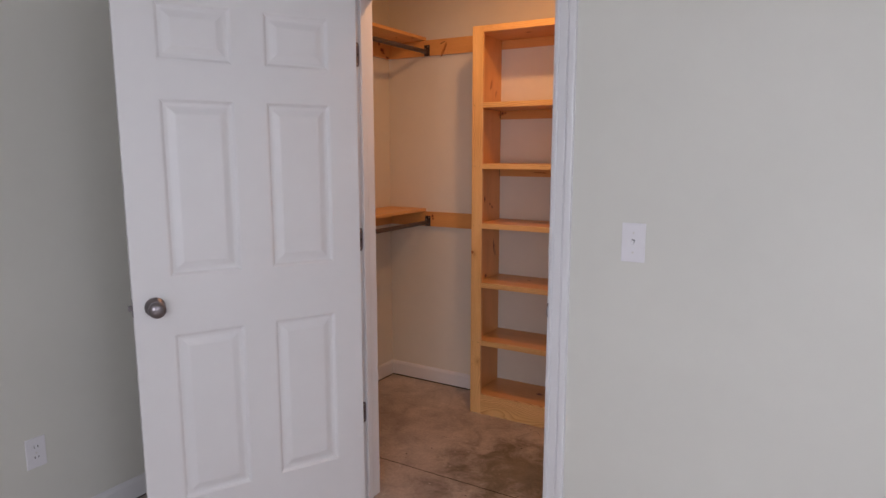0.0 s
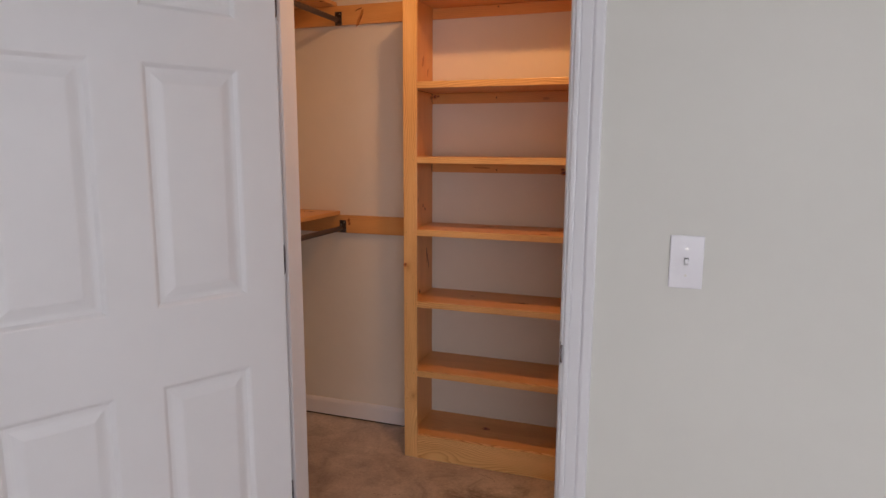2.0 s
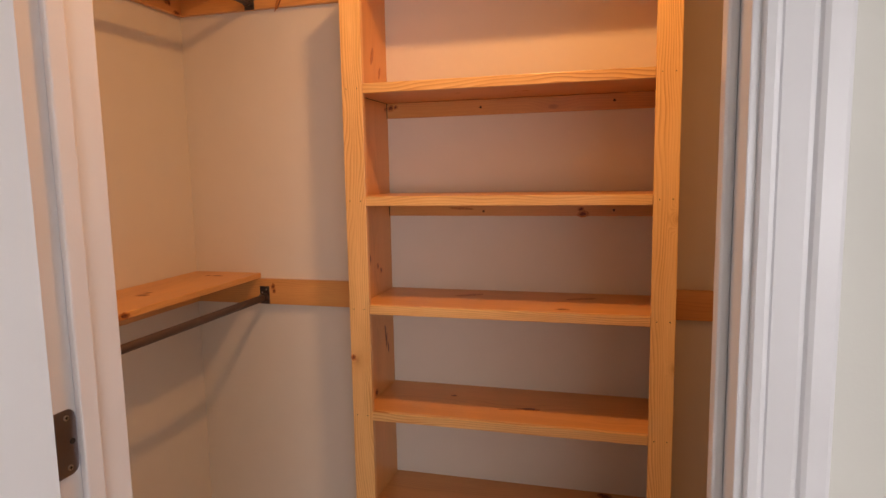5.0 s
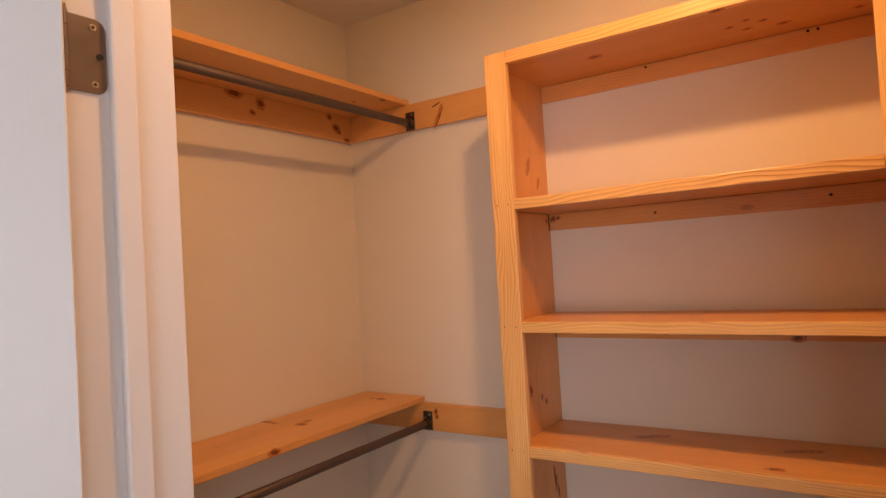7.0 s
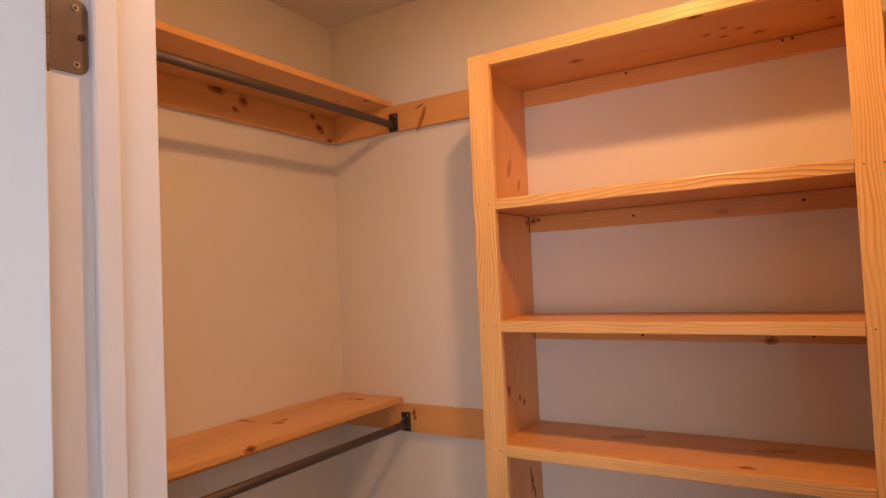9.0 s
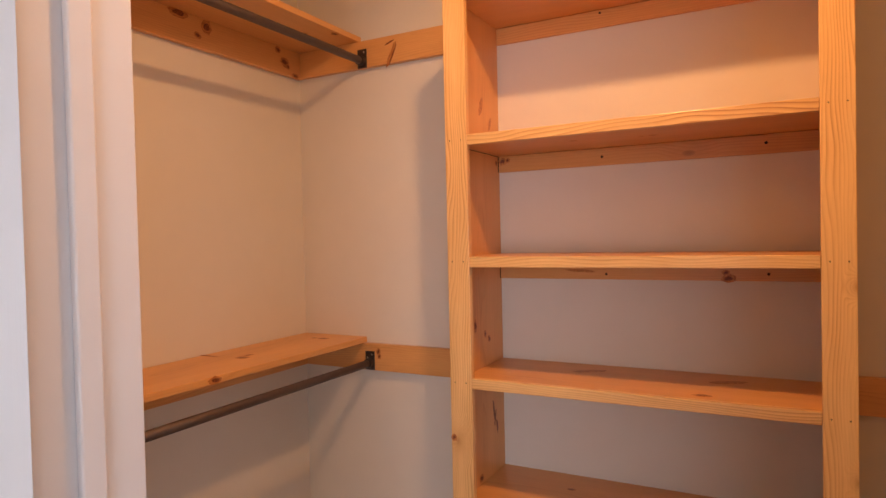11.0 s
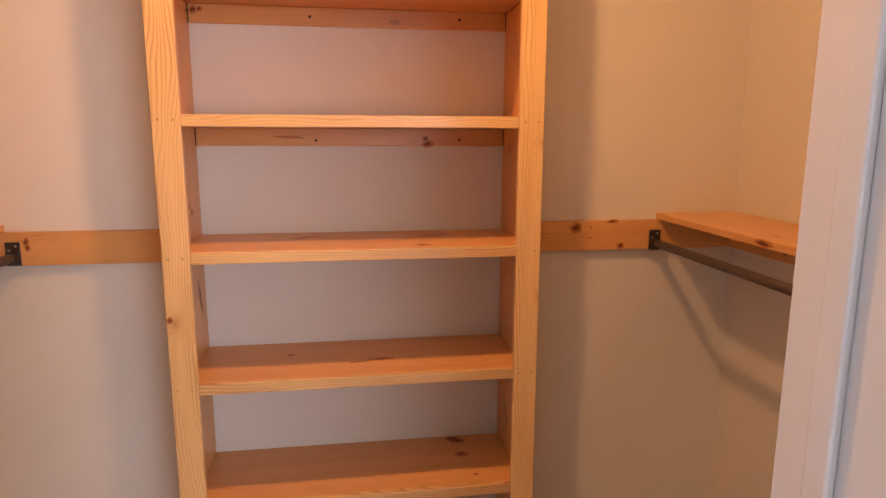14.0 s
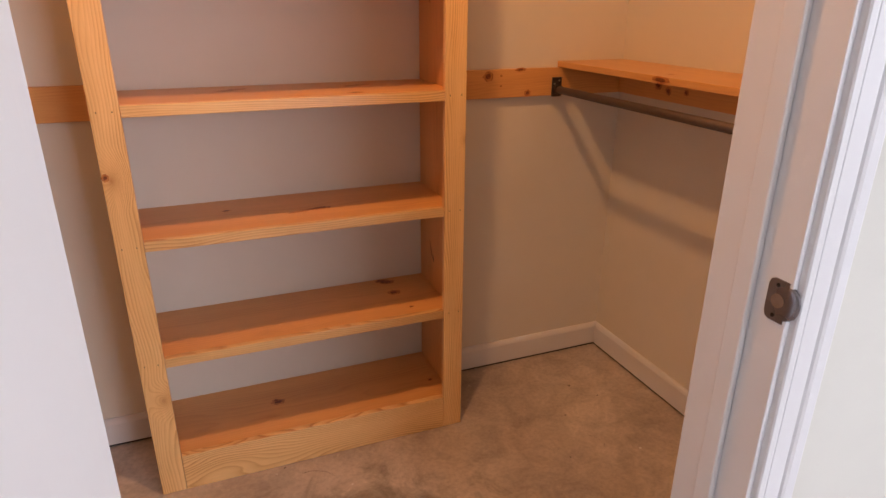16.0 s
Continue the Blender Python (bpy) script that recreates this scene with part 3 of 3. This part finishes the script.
def clothes_rod(x, z, label):
    rod = thing("clothes_rod", label, "clothes rod", pose(x, 0, z), GR)
    yb, yf = YB - 0.0205, YC + 0.001
    bm = bmesh.new()
    cyl(bm, 0.0125, yf + 0.006, yb - 0.006, 28, pose(0, 0, 0, -90, 0, 0))
    for f in bm.faces:
        f.smooth = len(f.verts) == 4
    part("tube", bm, ROD, rod, "grey steel tube")
    for y, s in ((yb, -1), (yf, 1)):
        bm = bmesh.new()
        c, d = sorted((y, y + s * 0.003))
        add_box(bm, -0.0185, 0.0185, c, d, -0.024, 0.040, 0.0012)
        flange = part("flange", bm, BRACKET, rod, "dark steel flange plate")
        bm = bmesh.new()
        c, d = sorted((y + s * 0.003, y + s * 0.020))
        cyl(bm, 0.0160, c, d, 24, pose(0, 0, 0, -90, 0, 0))
        part("socket", bm, BRACKET, flange)
        for sx, sz in ((0.008, 0.029), (-0.009, 0.018)):
            bm = bmesh.new()
            cyl(bm, 0.0032, 0, 0.0012, 12, pose(0, 0, 0, -90 * s, 0, 0))
            part("screw", bm, SCREW, flange, m=pose(sx, y + s * 0.0028, sz))
    return rod


clothes_rod(-0.891, 1.039, "lower grey steel clothes rod below pine shelf")
clothes_rod(-0.893, 2.058, "upper grey steel clothes rod below pine shelf")
clothes_rod(0.930, 1.038, "grey steel clothes rod below shelf beside shelving unit")


# ---- knots and nail holes ----
def blotch(name, parent, place, axis, a, b, material, turn=0.0, seed=0):
    """A thin inlay with an uneven rim, a by b metres, its face along the axis ('+z', '-z', '-y', '+x', '-x')."""
    rng = random.Random(seed)
    n = 14
    bm = bmesh.new()
    rim = []
    for i in range(n):
        t = 2 * math.pi * i / n
        k = 1 + rng.uniform(-0.16, 0.16)
        rim.append(bm.verts.new((a * k * math.cos(t), b * k * math.sin(t), 0.0)))
    top = [bm.verts.new((v.co.x * 0.9, v.co.y * 0.9, 0.0004)) for v in rim]
    bm.faces.new(top)
    for i in range(n):
        j = (i + 1) % n
        bm.faces.new((rim[i], rim[j], top[j], top[i]))
    rot = {"+z": (0, 0), "-z": (180, 0), "-y": (90, 0), "+x": (0, 90), "-x": (0, -90)}[axis]
    m = pose(*place, rot[0], rot[1], 0) @ pose(0, 0, 0, 0, 0, turn)
    return part(name, bm, material, parent, m=m)


def knots(parent, axis, fixed, spots, material=KNOT, name="knot"):
    for i, (u, v, a, b) in enumerate(spots):
        place = {"z": (u, v, fixed), "y": (u, fixed, v), "x": (fixed, u, v)}[axis[1]]
        off = {"+": 0.0003, "-": -0.0003}[axis[0]]
        place = tuple(p + (off if c == axis[1] else 0) for p, c in zip(place, "xyz"))
        if name == "knot":
            blotch("knot_ring", parent, place, axis, a * 1.7 + 0.002, b * 1.6 + 0.0015, KNOT_LIGHT, seed=i * 5 + 3)
            lift = {"+": 0.0004, "-": -0.0004}[axis[0]]
            place = tuple(p + (lift if c == axis[1] else 0) for p, c in zip(place, "xyz"))
        blotch(name, parent, place, axis, a, b, material, seed=i * 7 + int(abs(fixed) * 1000))


knots(unit, "-y", 0.286, [(-0.095, 2.076, 0.0035, 0.0035), (0.292, 2.077, 0.0035, 0.0035), (0.313, 2.077, 0.0035, 0.0035), (-0.096, 1.676, 0.004, 0.0035),
                          (0.314, 1.679, 0.0045, 0.004), (-0.089, 1.347, 0.0035, 0.0035), (0.316, 1.350, 0.0035, 0.0035)], DARK, "nail_hole")
knots(unit, "-y", 0.286, [(-0.396, 1.685, 0.007, 0.006), (-0.380, 1.687, 0.004, 0.004), (0.224, 1.338, 0.010, 0.006), (0.218, 1.353, 0.005, 0.004)])
blotch("knot", unit, (-0.160, 0.2857, 1.356), "-y", 0.045, 0.004, KNOT_LIGHT, -3, 31)
knots(unit, "-z", TOPZ - 0.032, [(-0.180, 0.123, 0.013, 0.009), (0.136, 0.011, 0.010, 0.006), (0.140, 0.148, 0.006, 0.005), (0.180, 0.122, 0.005, 0.004), (0.173, 0.186, 0.007, 0.004),
                                 (0.212, 0.150, 0.006, 0.005), (0.248, 0.205, 0.010, 0.006), (0.378, 0.084, 0.006, 0.004), (0.396, 0.215, 0.007, 0.005)])
knots(unit, "-z", BOTTOMS[0], [(-0.124, 0.102, 0.010, 0.005), (0.069, 0.132, 0.012, 0.006), (0.04, 0.135, 0.006, 0.003)], KNOT_LIGHT, "pale_knot")
knots(unit, "+z", BOTTOMS[2] + 0.027, [(0.182, 0.048, 0.012, 0.006)])
knots(unit, "+z", BOTTOMS[3] + 0.027, [(0.078, 0.124, 0.020, 0.006), (-0.171, 0.188, 0.006, 0.004)])
blotch("knot", unit, (0.030, 0.112, BOTTOMS[3] + 0.0272), "+z", 0.045, 0.005, KNOT_LIGHT, 12, 8)
blotch("knot", unit, (-0.119, 0.206, BOTTOMS[2] + 0.0272), "+z", 0.048, 0.016, KNOT_LIGHT, 30, 9)
blotch("knot", unit, (0.225, 0.204, BOTTOMS[2] + 0.0272), "+z", 0.050, 0.014, KNOT_LIGHT, 24, 10)
knots(unit, "+z", BOTTOMS[4] + 0.027, [(0.303, 0.272, 0.012, 0.012), (0.316, 0.262, 0.012, 0.009), (0.290, 0.280, 0.007, 0.007), (0.311, 0.178, 0.012, 0.010), (0.33, 0.06, 0.004, 0.003)])
knots(unit, "+z", 0.116, [(-0.087, 0.167, 0.012, 0.008), (-0.093, 0.178, 0.006, 0.004), (0.41, 0.111, 0.004, 0.003)])
knots(unit, "-y", 0.0, [(-0.433, 0.925, 0.004, 0.005)])
knots(unit, "+x", UL + ST, [(0.100, 1.210, 0.010, 0.005), (0.165, 1.179, 0.005, 0.004), (0.192, 1.162, 0.005, 0.005), (0.121, 0.775, 0.006, 0.008), (0.270, 1.680, 0.004, 0.004)])
blotch("knot", unit, (UL + ST + 0.0003, 0.166, 1.831), "+x", 0.030, 0.010, KNOT_LIGHT, -22, 41)
blotch("knot", unit, (UL + ST + 0.0003, 0.227, 1.790), "+x", 0.022, 0.008, KNOT_LIGHT, -20, 42)
for k, (y, z, a, b, turn) in enumerate(((0.217, 0.945, 0.034, 0.005, 10), (0.225, 0.920, 0.024, 0.004, -14), (0.238, 0.893, 0.020, 0.005, 8))):
    blotch("knot", unit, (UL + ST + 0.0003, y, z), "+x", a, b, KNOT, turn, 50 + k)
blotch("knot", unit, (UR - ST - 0.0003, 0.209, 1.324), "-x", 0.020, 0.006, KNOT_LIGHT, 30, 61)
blotch("knot", unit, (UR - ST - 0.0003, 0.196, 0.556), "-x", 0.028, 0.006, KNOT_LIGHT, 20, 62)
blotch("knot", unit, (UR - ST - 0.0003, 0.176, 0.530), "-x", 0.014, 0.004, KNOT, 20, 63)
# finishing nails in the faces of the sides
for z in [b + 0.014 for b in BOTTOMS]:
    for x in (UL + 0.014, UL + 0.047, UR - 0.014, UR - 0.047):
        blotch("nail_hole", unit, (x, -0.0003, z), "-y", 0.0016, 0.0016, DARK, seed=int(z * 100))

things = {o["label"]: o for o in scene.objects if o.get("category") == "shelf"}
up = things["upper knotty pine shelf on ledgers along closet wall"]
low = things["lower knotty pine shelf on ledgers along closet wall"]
right = things["lower pine shelf with dark knots beside shelving unit"]
knots(up, "+x", XL + 0.020, [(-0.237, 2.119, 0.008, 0.020), (-0.138, 2.104, 0.011, 0.012), (-0.172, 2.072, 0.005, 0.008), (0.167, 2.113, 0.006, 0.008), (0.199, 2.079, 0.009, 0.013), (0.215, 2.066, 0.005, 0.005), (0.252, 2.041, 0.004, 0.010)])
knots(up, "-z", 2.127, [(-0.925, 0.170, 0.006, 0.009), (-1.004, 0.118, 0.004, 0.004)])
blotch("knot", up, (-0.779, YB - 0.0203, 2.062), "-y", 0.008, 0.042, KNOT_LIGHT, -24, 5)
blotch("knot", up, (-0.774, YB - 0.0206, 2.060), "-y", 0.0025, 0.036, KNOT, -26, 15)
blotch("knot", up, (-0.785, YB - 0.0206, 2.104), "-y", 0.018, 0.003, KNOT, 20, 6)
knots(low, "+z", 1.124, [(-1.170, -0.175, 0.034, 0.004), (-1.041, -0.155, 0.012, 0.010), (-1.052, -0.120, 0.005, 0.010), (-1.035, 0.207, 0.012, 0.008), (-1.072, 0.205, 0.006, 0.005)])
knots(low, "+x", -0.916, [(-0.368, 1.1145, 0.005, 0.012)])
knots(low, "-y", YB - 0.020, [(-0.858, 1.078, 0.004, 0.007), (-0.855, 1.062, 0.003, 0.005)])
knots(right, "-y", YB - 0.020, [(0.675, 1.088, 0.010, 0.009), (0.821, 1.030, 0.006, 0.006), (0.791, 1.106, 0.011, 0.003)])
knots(right, "-y", YB - 0.020, [(0.722, 1.088, 0.004, 0.004), (0.722, 1.056, 0.004, 0.003)], KNOT_LIGHT, "pale_knot")
knots(right, "-x", 0.941, [(-0.222, 1.119, 0.005, 0.020)])
knots(right, "-x", XR - 0.020, [(0.145, 1.085, 0.005, 0.008), (0.074, 1.065, 0.009, 0.011), (0.023, 1.050, 0.007, 0.008), (-0.057, 1.055, 0.005, 0.006)])
knots(right, "+z", 1.128, [(1.006, -0.186, 0.014, 0.014)], KNOT_LIGHT, "pale_knot")

# ---- wall plates ----
sw = thing("light_switch", "white toggle light switch plate on painted wall", "light switch", pose(0.702, YR, 1.200))
bm = box(-0.0355, 0.0355, -0.0055, 0, -0.0595, 0.0595, 0.0022)
plate = part("cover_plate", bm, PLASTIC, sw)
part("collar", box(-0.006, 0.006, -0.0065, -0.0056, -0.013, 0.013, 0.0004), PLASTIC, sw)
tog = bmesh.new()
add_box(tog, -0.004, 0.004, -0.014, 0.0, -0.005, 0.005, 0.0015)
part("toggle", tog, PLASTIC, sw, m=pose(0, -0.0065, -0.002, -30, 0, 0))
part("toggle_slot", box(-0.0046, 0.0046, -0.0069, -0.0066, 0.001, 0.010), DARK, sw)
for dz in (-0.030, 0.030):
    bm = bmesh.new()
    cyl(bm, 0.003, 0, 0.0012, 14, pose(0, 0, 0, 90, 0, 0))
    part("screw", bm, SCREW, sw, m=pose(0, -0.0055, dz))

outlet = thing("wall_outlet", "white duplex power outlet low on painted wall", "power outlet", pose(RXL, -1.910, 0.372))
part("cover_plate", box(0, 0.0055, -0.035, 0.035, -0.0575, 0.0575, 0.0022), PLASTIC, outlet)
for dz in (-0.020, 0.020):
    bm = bmesh.new()
    cyl(bm, 0.0165, 0, 0.0016, 28, pose(0.0055, 0, dz, 0, 90, 0))
    sock = part("socket", bm, PLASTIC, outlet)
    for dy in (-0.0065, 0.0065):
        part("slot", box(0.0071, 0.0075, dy - 0.0011, dy + 0.0011, dz - 0.001, dz + 0.008), DARK, sock)
bm = bmesh.new()
cyl(bm, 0.003, 0, 0.001, 14, pose(0.0055, 0, 0, 0, 90, 0))
part("screw", bm, SCREW, outlet)

# ---- closet lamp ----
lamp_thing = thing("ceiling_light", "small round white flush ceiling light, lit warm", "ceiling light", pose(BULB.x, BULB.y, CEILZ))
part("housing", lathe([(0, 0), (0.075, 0), (0.078, -0.003), (0.078, -0.012), (0.072, -0.015), (0.060, -0.015), (0.060, -0.012), (0, -0.012)], 40), PLASTIC, lamp_thing, smooth=True)
dome = part("diffuser", lathe([(0, -0.0125), (0.0595, -0.0125), (0.057, -0.029), (0.047, -0.046), (0.030, -0.058), (0.012, -0.063), (0, -0.064)], 40), GLOW, lamp_thing, smooth=True)
dome.visible_shadow = False

# ---- floor joint ----
bm = box(XL, XR, -0.7115, -0.7085, 0.0002, 0.0012)
part("floor_joint", bm, DARK, floor)
rng = random.Random(4)
for i in range(34):
    x, y = rng.uniform(-0.5, 1.1), rng.uniform(-0.9, 0.1)
    blotch("speck", floor, (x, y, 0.0006), "+z", rng.uniform(0.0015, 0.005), rng.uniform(0.0015, 0.004), DARK if i % 3 else TRIM, seed=i)


def crack(points, width):
    """A hairline in the slab along points, from a seeded walk."""
    bm = bmesh.new()
    rows = []
    for i, (x, y) in enumerate(points):
        w = width * (0.5 if i in (0, len(points) - 1) else 1)
        rows.append((bm.verts.new((x, y - w, 0.0005)), bm.verts.new((x, y + w, 0.0005))))
    for p, q in zip(rows, rows[1:]):
        bm.faces.new((p[0], q[0], q[1], p[1]))
    return part("crack", bm, DARK, floor)


for x0, y0, ang, n in ((0.03, -0.10, 100, 7), (0.50, -0.55, 20, 9), (-0.45, -0.35, -30, 8), (0.85, -0.30, 60, 7)):
    pts, a = [], radians(ang)
    for i in range(n):
        pts.append((x0, y0))
        a += rng.uniform(-0.5, 0.5)
        x0, y0 = x0 + 0.018 * math.cos(a), y0 + 0.018 * math.sin(a)
    crack(pts, 0.0006)
